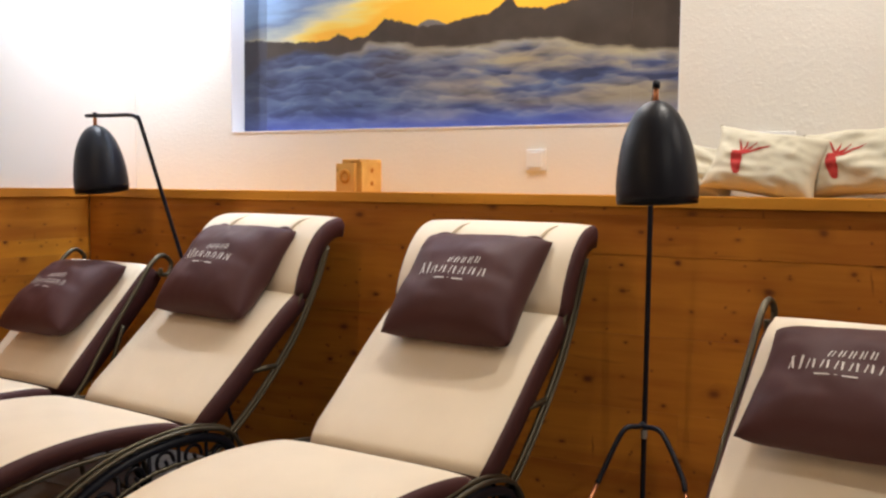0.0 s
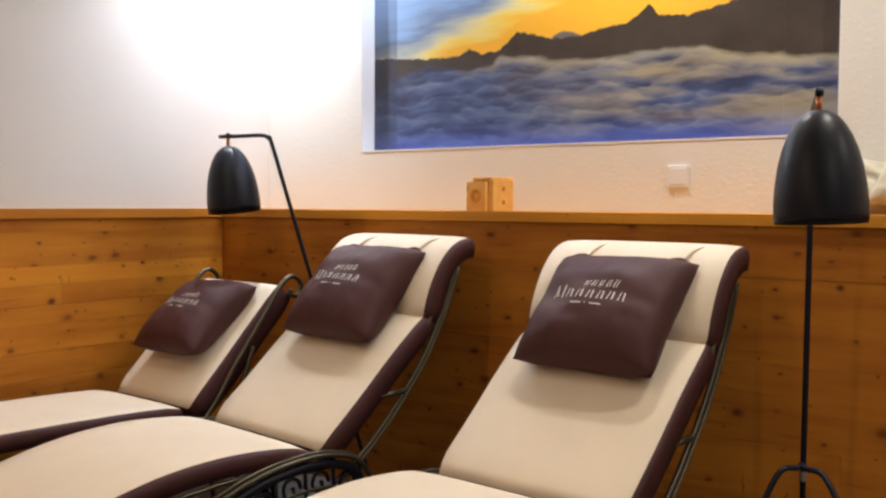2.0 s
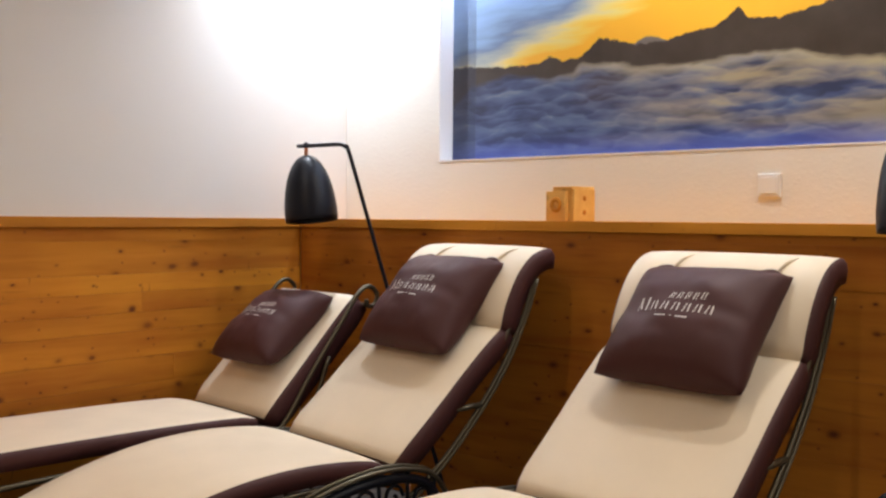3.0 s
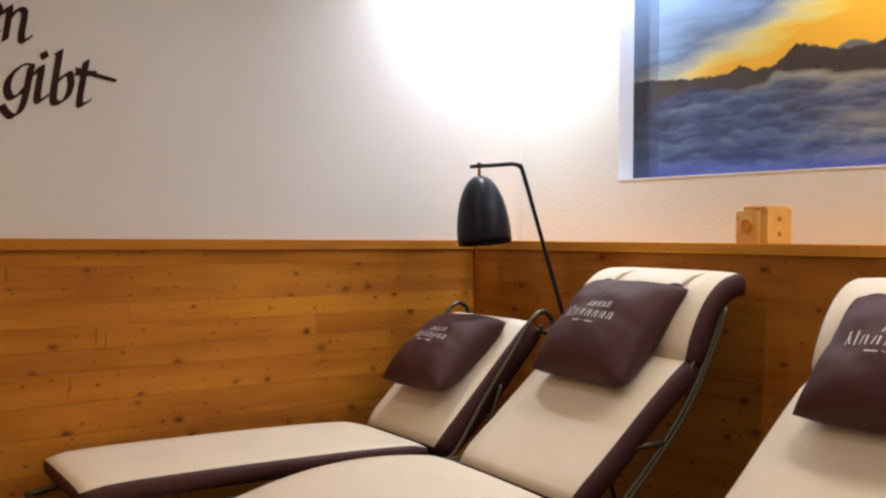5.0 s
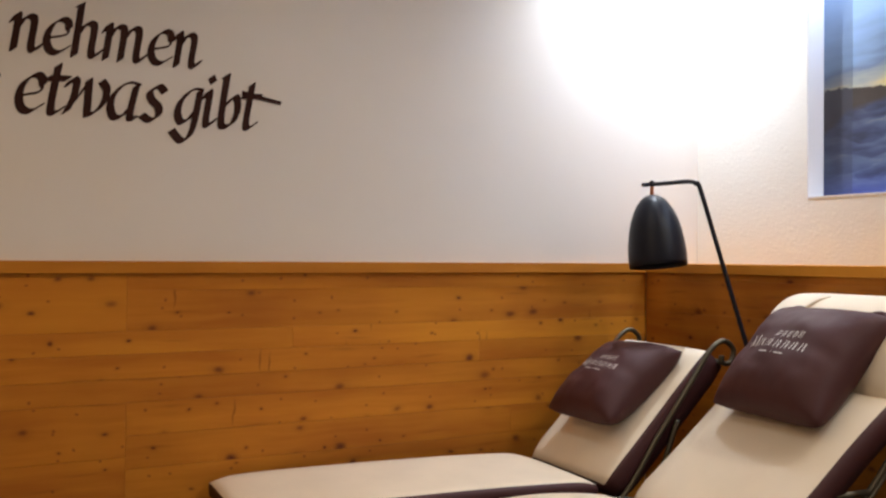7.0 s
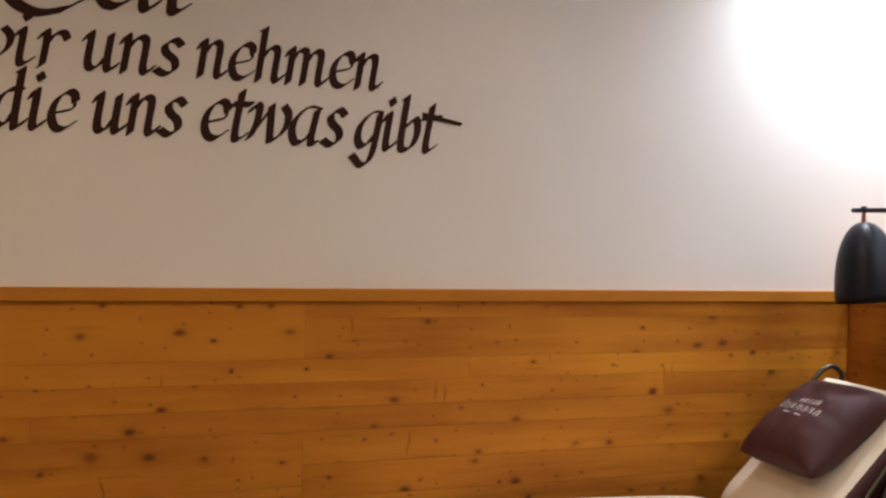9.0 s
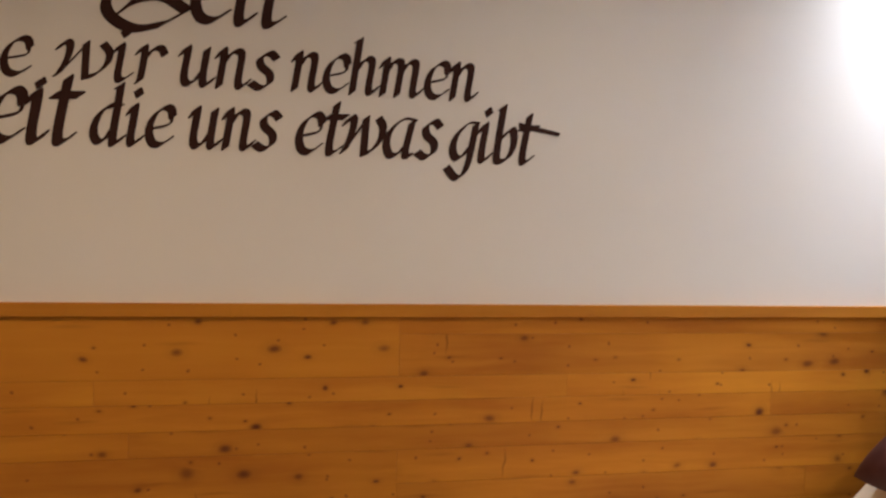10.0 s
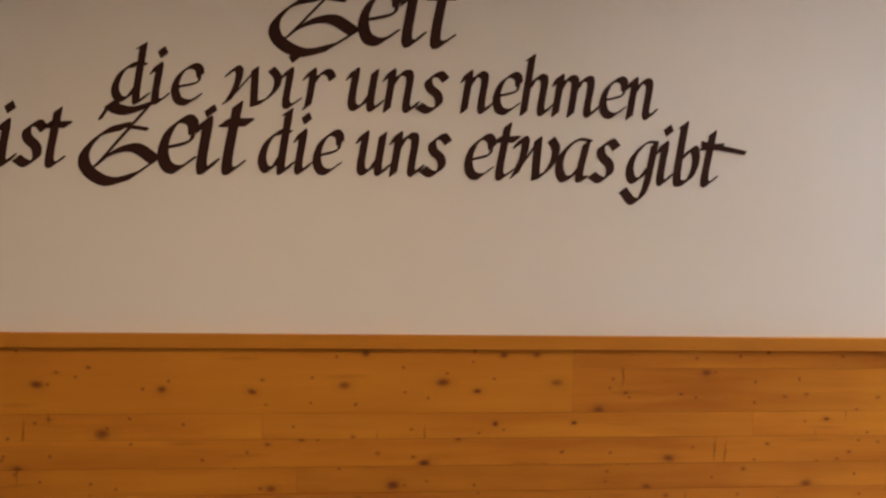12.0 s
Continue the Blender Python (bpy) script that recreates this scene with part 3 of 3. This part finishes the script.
def lounger_high(x, y, turn, label):
    """Lounger with a raised rolled headrest. Local y to the head, x across, origin below the hinge."""
    m = pose(x, y, FLOOR, 0, 0, turn) @ Matrix.Scale(1.12, 4)
    t = thing("lounger", m, label, "lounger", "row of loungers")
    part("seat_pad", pad([(-1.18, 0.20), (-0.95, 0.255), (-0.70, 0.345), (-0.50, 0.395), (-0.32, 0.412), (-0.15, 0.405), (-0.01, 0.383)], 0.585, 0.055), [CREAM, BROWN], t, "cream leatherette with brown sides", True)
    part("backrest_pad", pad([(0.012, 0.375), (0.15, 0.49), (0.30, 0.622), (0.445, 0.738)], 0.585, 0.068), [CREAM, BROWN], t, "cream leatherette with brown sides", True)
    part("headrest_pad", pad([(0.425, 0.715), (0.452, 0.80), (0.50, 0.885), (0.56, 0.942), (0.625, 0.965), (0.672, 0.963)], 0.585, 0.066, 0.004), [CREAM, BROWN], t, "cream rolled headrest with brown sides", True)
    for sx in (-HALF + 0.014, HALF - 0.014):
        part("side_rail", tube([(sx, -1.2, 0.13), (sx, -0.95, 0.19), (sx, -0.70, 0.275), (sx, -0.45, 0.33), (sx, -0.2, 0.345), (sx, 0.02, 0.325), (sx, 0.2, 0.46), (sx, 0.42, 0.66), (sx, 0.50, 0.80), (sx, 0.58, 0.90)], 0.0065), IRON, t, "", True)
        part("back_bow", tube([(sx, 0.60, 0.905), (sx, 0.575, 0.88), (sx, 0.525, 0.755), (sx, 0.435, 0.605), (sx, 0.32, 0.470), (sx, 0.18, 0.342), (sx, 0.01, 0.24), (sx, -0.15, 0.2)], 0.0075), IRON, t, "", True)
        side = math.copysign(0.009, sx)
        part("back_bow", tube([(sx + side, 0.578, 0.87), (sx + side, 0.531, 0.755), (sx + side, 0.442, 0.602), (sx + side, 0.326, 0.466), (sx + side, 0.186, 0.337), (sx + side, 0.02, 0.23), (sx + side, -0.15, 0.19)], 0.0055), IRON, t, "", True)
        part("strut", tube([(sx, 0.24, 0.495), (sx, 0.345, 0.498)], 0.009, 8, 1), IRON, t, "", True)
        legs_arch(t, sx + math.copysign(0.012, sx))
        k = math.copysign(0.152, sx)
        part("strap", tube([(k + 0.012, 0.520, 0.926), (k + 0.022, 0.560, 0.951), (k + 0.036, 0.60, 0.961)], 0.005, 6), CREAM, t, "cream strap", True)
        part("strap_loop", tube([(k - 0.034, 0.508, 0.915), (k - 0.014, 0.515, 0.925), (k + 0.014, 0.516, 0.926), (k + 0.034, 0.509, 0.916)], 0.0085, 8), BROWN, t, "dark brown strap loop", True)
        part("foot_leg", tube([(sx, -1.15, 0.145), (sx, -1.12, 0.02), (sx, -1.16, 0.0)], 0.0065), IRON, t, "", True)
    for s, z in ((-1.19, 0.13), (0.02, 0.315), (0.60, 0.905)):
        part("cross_bar", tube([(0.014 - HALF, s, z), (HALF - 0.014, s, z)], 0.008, 8, 1), IRON, t, "", True)
    return m


def lounger_low(x, y, turn, label):
    """Lounger with a flat lower back that ends in iron scrolls."""
    m = pose(x, y, 0, 0, 0, turn)
    t = thing("lounger", m, label, "lounger", "row of loungers")
    part("seat_pad", pad([(-1.215, 0.312), (-1.0, 0.322), (-0.5, 0.322), (-0.2, 0.316), (-0.01, 0.306)], 0.54, 0.06), [CREAM, BROWN], t, "cream leatherette with brown sides", True)
    part("backrest_pad", pad([(0.012, 0.298), (0.15, 0.436), (0.30, 0.592), (0.444, 0.739)], 0.54, 0.10), [CREAM, BROWN], t, "cream leatherette with brown sides", True)
    for sx in (-LOW_HALF - 0.012, LOW_HALF + 0.012):
        part("side_rail", tube([(sx, -1.27, 0.18), (sx, -1.0, 0.215), (sx, -0.5, 0.225), (sx, -0.15, 0.215), (sx, 0.05, 0.235), (sx, 0.22, 0.45), (sx, 0.36, 0.63), (sx, 0.44, 0.735), (sx, 0.50, 0.768), (sx, 0.545, 0.735), (sx, 0.53, 0.69), (sx, 0.495, 0.69), (sx, 0.49, 0.715)], 0.0095), IRON, t, "", True)
        part("head_leg", tube([(sx, 0.30, 0.50), (sx, 0.22, 0.30), (sx, 0.10, 0.08), (sx, 0.12, FLOOR)], 0.0095), IRON, t, "", True)
        part("foot_leg", tube([(sx, -0.62, 0.222), (sx, -0.9, 0.10), (sx, -1.05, FLOOR)], 0.0095), IRON, t, "", True)
    for s, z in ((-1.26, 0.18), (0.05, 0.225), (0.50, 0.69)):
        part("cross_bar", tube([(-LOW_HALF, s, z), (LOW_HALF, s, z)], 0.010, 8, 1), IRON, t, "", True)
    return m


HIGH = "cream and brown padded lounger with rolled headrest and dark iron frame"
LOW = "low cream and brown padded lounger with iron scroll frame"
frames_high = [lounger_high(1.102, -0.818, -8.3, HIGH), lounger_high(2.167, -0.867, -5.2, HIGH)]
frames_low = [lounger_low(0.392, -0.737, -4.8, "low cream and brown padded lounger beside the panelled wall"), lounger_low(3.357, -1.06, -10, LOW)]
for m, dx in zip(frames_high, (0.0, 0.006)):
    head_cushion(m @ pose(dx, 0.382, 0.785, -43.5, 0, 0), "lounger cushions", 0.445, 0.385)
for m, dx, size in zip(frames_low, (0.002, -0.004), ((0.43, 0.41), (0.44, 0.375))):
    head_cushion(m @ pose(dx, 0.224, 0.604, -53, -1, 0), "lounger cushions", *size)


# ---- floor lamps ----
def floor_lamp(tip, bend, foot, legs, hang, tilt, label):
    """Tripod lamp: a bent leaning stem, a hanging bullet shade, two bowed front legs. tip, bend, foot in metres."""
    tip, bend, foot = Vector(tip), Vector(bend), Vector(foot)
    t = thing("floor_lamp", Matrix.Translation((foot.x, foot.y, 0)), label, "floor lamp", "floor lamps")
    o = Vector((foot.x, foot.y, 0))
    along = (bend - tip).normalized()
    down = (foot - bend).normalized()
    part("stem", tube([tip - o, tip + (bend - tip) * 0.5 - o, bend - along * 0.045 - o, bend - along * 0.012 + down * 0.012 - o, bend + down * 0.045 - o, bend + down * 0.4 - o, foot - o], 0.0085, 12), BLACK, t, "", True)
    h = tip + along * hang - o
    part("copper_neck", lathe([(0.0, 0.0), (0.0075, 0.0), (0.0075, -0.055), (0.0, -0.055)], 16, Matrix.Translation(h)), COPPER, t, "copper neck", True)
    part("neck_knob", lathe([(0.0, 0.016), (0.010, 0.012), (0.011, 0.0), (0.010, -0.008), (0.0, -0.010)], 16, Matrix.Translation(h)), BLACK, t, "", True)
    lean = Matrix.Translation(h + Vector((0, 0, -0.042))) @ pose(0, 0, 0, *tilt)
    outer = [(0.0, 0.0), (0.016, -0.001), (0.030, -0.006), (0.046, -0.018), (0.062, -0.038), (0.077, -0.066), (0.090, -0.100), (0.100, -0.140), (0.107, -0.185), (0.111, -0.230), (0.111, -0.262), (0.109, -0.280)]
    inner = [(r - 0.003, z + 0.001) for r, z in reversed(outer[1:])]
    shade = part("shade", lathe(outer + inner, 48, lean), BLACK, t, "matt black bullet shade", True)
    part("bulb", lathe([(0.0, -0.09), (0.02, -0.10), (0.03, -0.13), (0.022, -0.16), (0.0, -0.17)], 20, lean), PLASTIC, shade, "unlit white bulb", True)
    for side in legs:
        a, joint, b = (Vector(v) - o for v in side)
        pts = [joint, joint + (a - joint) * 0.10 + Vector((0, 0, 0.005)), joint + (a - joint) * 0.35 + Vector(((a - joint).x * 0.16, (a - joint).y * 0.16, 0.03)), a, a + (b - a) * 0.12]
        part("leg", tube(pts, 0.0085, 12), BLACK, t, "", True)
        part("leg_tip", tube([a + (b - a) * 0.10, b], 0.0065, 12, 1), COPPER, t, "copper leg tip", True)
    part("collar", lathe([(0.0095, -0.012), (0.0105, -0.008), (0.0105, 0.012), (0.0095, 0.016)], 16, Matrix.Translation(foot + (bend - foot) * 0.28 - o)), STEEL, t, "", True)
    return t


floor_lamp((0.325, -0.30, 1.349), (0.625, -0.30, 1.345), (0.96, -0.03, FLOOR),
           [((0.70, -0.30, 0.10), (0.87, -0.10, 0.30), (0.66, -0.36, FLOOR)), ((1.0, -0.32, 0.10), (0.87, -0.10, 0.30), (1.06, -0.38, FLOOR))],
           0.052, (0, -8, 0), "black tripod floor lamp with bullet shade near corner")
floor_lamp((2.873, -0.63, 1.345), (2.757, -0.24, 1.337), (2.74, -0.20, FLOOR),
           [((2.662, -0.365, 0.185), (2.75, -0.25, 0.319), (2.56, -0.54, FLOOR)), ((2.905, -0.365, 0.205), (2.75, -0.25, 0.319), (3.05, -0.54, FLOOR))],
           0.03, (-3, -3, 0), "black tripod floor lamp with bullet shade between loungers")


# ---- things on the ledge ----
def pine_box():
    t = thing("wooden_box", pose(1.434, 0.135, CAP_Z, 0, 0, -12) @ Matrix.Scale(0.95, 4), "small pale pine box lantern standing on the ledge", "box")
    part("body", box(-0.058, 0.066, -0.060, 0.060, 0, 0.128, 0.003), PINE_BOX, t)
    part("lid", box(-0.050, 0.060, -0.066, 0.062, 0.1283, 0.139, 0.003), PINE_BOX, t)
    part("front_board", box(-0.078, 0.034, -0.076, -0.0605, 0, 0.120, 0.002), PINE_BOX, t)
    bm = lathe([(0.012, 0.0), (0.014, 0.004), (0.022, 0.005), (0.030, 0.004), (0.032, 0.0)], 24, pose(-0.022, -0.0758, 0.066, 90, 0, 0))
    part("carved_rosette", bm, PINE_CAP_B, t, "round carved rosette", True)
    for z in (0.035, 0.092):
        part("knot_plug", lathe([(0.0, 0.0015), (0.009, 0.001), (0.011, -0.001)], 16, pose(0.0662, 0.0, z, 0, 90, 0)), PINE_B, t, "dark knot", True)


pine_box()


def wall_plate(name, x, z, w, h, label, category):
    t = thing(name, pose(x, WALL_Y, z), label, category)
    part("frame", box(-w / 2, w / 2, -0.010, 0.004, -h / 2, h / 2, 0.003), PLASTIC, t)
    part("rocker", box(-w / 2 + 0.013, w / 2 - 0.013, -0.014, -0.0105, -h / 2 + 0.013, h / 2 - 0.013, 0.0015), PLASTIC, t)


wall_plate("light_switch", 2.141, 1.172, 0.083, 0.084, "square white plastic light switch on the wall", "switch")
wall_plate("wall_panel", 3.014, 1.208, 0.182, 0.12, "white plastic wall plate behind linen pillows", "wall plate")


def linen_pillow(x, y, w, h, turn, lean, roll, seed, label):
    t = thing("throw_pillow", pose(x, y, CAP_Z + h * 0.44, lean, roll, turn), label, "pillow", "linen pillows")
    part("pillow_body", pillow(w, h, 0.12, 36, seed, 0.019, 0.13, 0.0), LINEN, t, "", True)
    return t


def red_motif(t, dx, dz, w, h, seed):
    """A plain red printed shape, a leaf-like body with a few strokes, laid on the folds of a linen pillow."""
    def inside(x, z):
        c, q = math.cos(radians(-16)), math.sin(radians(-16))
        a, b = (x - dx) * c - (z - dz) * q, (x - dx) * q + (z - dz) * c
        if (a / (0.018 + 0.10 * max(b, 0.0))) ** 2 + (b / 0.046) ** 2 < 1:
            return True
        for ang, length in ((24, 0.098), (46, 0.062), (76, 0.050), (112, 0.062)):
            ex, ez = math.cos(radians(ang)), math.sin(radians(ang))
            along = (x - dx - 0.008) * ex + (z - dz - 0.032) * ez
            across = abs(-(x - dx - 0.008) * ez + (z - dz - 0.032) * ex)
            if 0 < along < length and across < 0.0055 * (1.2 - along / length):
                return True
        return False

    bm = bmesh.new()
    step, verts = 0.0028, {}

    def vert(i, j):
        if (i, j) not in verts:
            x, z = dx - 0.05 + i * step, dz - 0.06 + j * step
            u, v = x / (w / 2), z / (h / 2)
            for _ in range(3):
                u = x / (w / 2) / (1 - 0.12 * (1 - v * v) * u * u)
                v = z / (h / 2) / (1 - 0.12 * (1 - u * u) * v * v)
            verts[i, j] = bm.verts.new((x, bulge(u, v, 0.12, seed, 0.019, -1) - 0.002, z))
        return verts[i, j]

    for i in range(56):
        for j in range(56):
            if inside(dx - 0.05 + (i + 0.5) * step, dz - 0.06 + (j + 0.5) * step):
                bm.faces.new((vert(i, j), vert(i + 1, j), vert(i + 1, j + 1), vert(i, j + 1)))
    part("red_motif", bm, RED_PRINT, t, "plain red printed motif", True)


p1 = linen_pillow(2.80, 0.21, 0.30, 0.20, -6, -26, 14, 2, "small plain beige linen pillow leaning on the wall")
p2 = linen_pillow(3.035, 0.14, 0.395, 0.25, -8, -28, 9, 5, "beige linen pillow with red print on the ledge")
p3 = linen_pillow(3.315, 0.17, 0.38, 0.26, -14, -27, -5, 9, "crumpled beige linen pillow with red print")
red_motif(p2, -0.078, -0.034, 0.395, 0.25, 5)
red_motif(p3, -0.055, -0.036, 0.38, 0.26, 9)


# ---- wall lettering ----
GLYPHS = {
    "i": (0.44, "0,.80 .13,.97 .13,.14 .24,.02 .40,.18", ".20,1.26 .12,1.40"),
    "ı": (0.44, "0,.80 .13,.97 .13,.14 .24,.02 .40,.18", ".18,1.12 .13,1.21"),
    "n": (0.84, "0,.80 .13,.97 .13,0", ".13,.58 .32,.92 .50,.97 .59,.82 .59,.14 .70,.02 .84,.18"),
    "u": (0.84, "0,.80 .13,.97 .13,.22 .24,.02 .42,.12 .60,.44", ".60,.97 .60,.14 .71,.02 .85,.18"),
    "e": (0.74, "~.12,.42 .60,.56 .67,.76", ".67,.76 .60,.95 .42,.99 .18,.78 .09,.42 .20,.10 .44,.02 .70,.20"),
    "s": (0.60, ".58,.84 .40,.98 .17,.84 .21,.62 .45,.42 .49,.17 .27,.02 .02,.14"),
    "t": (0.50, ".20,1.30 .16,.18 .27,.02 .46,.16", "-.03,.94 .50,.97"),
    "d": (0.88, "~.74,1.0 .52,.98", ".52,.98 .32,.92 .12,.66 .07,.28 .22,.04 .42,.12 .60,.46", "~.46,1.40 .60,1.50", ".60,1.50 .60,.14 .71,.02 .86,.18"),
    "b": (0.74, "~-.02,1.40 .12,1.50", ".12,1.50 .12,.20 .28,.02 .52,.16 .62,.56 .48,.90 .14,.58"),
    "h": (0.84, "~-.02,1.40 .12,1.50", ".12,1.50 .12,0", ".12,.58 .32,.92 .50,.97 .59,.82 .59,.14 .70,.02 .84,.18"),
    "m": (1.30, "0,.80 .13,.97 .13,0", ".13,.58 .30,.92 .48,.97 .57,.82 .57,0", ".57,.58 .76,.92 .94,.97 1.03,.82 1.03,.14 1.14,.02 1.28,.18"),
    "r": (0.58, "0,.80 .13,.97 .13,.12 .08,0", ".13,.58 .30,.92 .48,.97 .58,.80"),
    "w": (1.10, "-.04,.80 .08,.97 .19,.90 .17,.52 .04,.10", "~.04,.10 -.06,.02", "~.04,.10 .54,.96", ".52,.98 .60,.03", ".60,.03 .82,.14 1.02,.44 1.04,.76 .88,.98"),
    "a": (0.90, "~.82,.98 .52,1.02 .28,.90", ".28,.90 .08,.62 .05,.30 .20,.03 .44,.10 .64,.36", ".70,.94 .63,.10 .78,.04"),
    "g": (0.80, "~.76,1.02 .50,1.02 .30,.90", ".30,.90 .10,.62 .06,.30 .20,.06 .42,.14 .62,.42", ".68,.98 .62,.0 .50,-.36 .28,-.46 -.04,-.20"),
    "Z": (1.50, "~.27,.94 .42,1.22", ".42,1.22 .62,1.13 .88,1.12 1.28,1.26", "~1.26,1.27 .80,.66 .34,.05", ".34,.06 .56,.26 .82,.38 1.12,.40 1.52,.18", "~1.26,.77 .82,.82", ".82,.82 .37,.67 .07,.30 .17,-.03 .62,-.25 1.12,-.13", "~1.12,-.13 1.56,.20"),
}


def hull(points):
    """Convex hull of 2D points, counter-clockwise."""
    p = sorted(set(points))

    def half(seq):
        out = []
        for q in seq:
            while len(out) > 1 and (out[-1][0] - out[-2][0]) * (q[1] - out[-2][1]) - (out[-1][1] - out[-2][1]) * (q[0] - out[-2][0]) <= 0:
                out.pop()
            out.append(q)
        return out[:-1]

    return half(p) + half(p[::-1])


def pen_word(word, y0, y1, z0, xh, parent):
    """A word written with a broad nib on the side wall: y0 to y1 along the wall, baseline z0, x-height xh."""
    widths = [GLYPHS[c][0] for c in word]
    gap = 0.06
    unit = (y1 - y0 - 0.012) / (sum(widths) + gap * (len(word) - 1))
    nib, edge = Vector((math.cos(radians(38)), math.sin(radians(38)))) * 0.120 * xh, Vector((-math.sin(radians(38)), math.cos(radians(38)))) * 0.018 * xh
    x, depth = 0.0, 0
    for c, w in zip(word, widths):
        bm = bmesh.new()
        for stroke in GLYPHS[c][1:]:
            fine = 0.30 if stroke[0] == "~" else 1.0
            pts = [tuple(float(v) for v in q.split(",")) for q in stroke.lstrip("~").split()]
            line = smooth_line([(a, b, 0) for a, b in pts], 5)
            line = [Vector(((x + q.x) * unit + 0.14 * q.y * xh - 0.05 * xh, q.y * xh)) for q in line]
            for a, b in zip(line, line[1:]):
                corners = [tuple(q + sa * nib * fine + sb * edge) for q in (a, b) for sa in (-1, 1) for sb in (-1, 1)]
                depth = (depth + 1) % 7
                bm.faces.new([bm.verts.new((-0.0105 + 0.0002 * depth, y0 + u, z0 + v)) for u, v in hull(corners)])
        x += w + gap
        part("letter", bm, LETTER, parent)


lettering = thing("wall_lettering", Matrix(), "dark brown calligraphic German motto painted on white wall", "wall lettering")
for row in (("Zeit", -3.092, -2.556, 1.882, 0.150), ("die", -3.526, -3.274, 1.689, 0.105), ("wir", -3.212, -2.913, 1.690, 0.105), ("uns", -2.876, -2.585, 1.691, 0.111), ("nehmen", -2.545, -1.945, 1.696, 0.111),
            ("ist", -3.830, -3.642, 1.504, 0.118), ("Zeıt", -3.606, -3.151, 1.500, 0.146), ("die", -3.120, -2.880, 1.505, 0.115), ("uns", -2.845, -2.574, 1.507, 0.115), ("etwas", -2.530, -2.067, 1.504, 0.119), ("gibt", -2.036, -1.745, 1.501, 0.120)):
    pen_word(*row, lettering)
bm = bmesh.new()
bm.faces.new([bm.verts.new((-0.0088, y, z)) for y, z in ((-1.81, 1.614), (-1.672, 1.594), (-1.664, 1.606), (-1.81, 1.633))])
part("tail_stroke", bm, LETTER, lettering)


# ---- pine boards ----
def boards(parent, along, start, end, levels, cuts, seed, other={}):
    """Boards between the given levels, split at cuts along the wall, each with fine bevelled edges."""
    rng = random.Random(seed)
    for k, (hi, lo) in enumerate(zip(levels, levels[1:])):
        stops = [start] + sorted(c for c in cuts[k % len(cuts)] if start < c < end) + [end]
        for a, b in zip(stops, stops[1:]):
            face = rng.uniform(-0.0006, 0.0006)
            g = 0.0003
            if along == "y":
                bm = box(-0.0055, face, a + g, b - g, lo + g, hi - g, 0.0006)
            else:
                bm = box(a + g, b - g, -face, 0.0055, lo + g, hi - g, 0.0006)
            part("board", bm, other.get(k, PINE_L if along == "y" else PINE_B), parent)


boards(core_l, "y", Y0, -2.19, [0.999, 0.811], [[]], 3, {0: PINE_L_CLEAR})
boards(core_l, "y", -2.19, -0.002, [0.999, 0.945, 0.811], [[], []], 4)
boards(core_l, "y", Y0, -0.002, [0.811, 0.736, 0.655, 0.578], [[-3.1, -1.62], [-3.9, -0.85], [-3.0]], 5, {0: PINE_L_PALE})
boards(core_l, "y", Y0, -2.19, [0.578, 0.40, 0.26, 0.12, 0.0, FLOOR], [[], [-4.2]], 6)
boards(core_l, "y", -2.19, -0.002, [0.578, 0.47, 0.36, 0.24, 0.12, 0.0, FLOOR], [[], [-0.7]], 7)
boards(core_b, "x", 0.0, X1, [0.999, 0.972, 0.835, 0.56, 0.30, 0.08, FLOOR], [[], [4.4], [1.9], [4.6], [2.8], []], 8)


# ---- floor tiles ----
tile_mesh = mesh_of("tile", box(-0.298, 0.298, -0.298, 0.298, 0.0, 0.008, 0.002), GREY_TILE)
floor_ob = bpy.data.objects["floor"]
for i in range(11):
    for j in range(10):
        tile = new("tile", tile_mesh)
        tile.location = (0.30 + 0.6 * i, -0.31 - 0.6 * j + 0.005, FLOOR - 0.0079)
        tile.parent = floor_ob
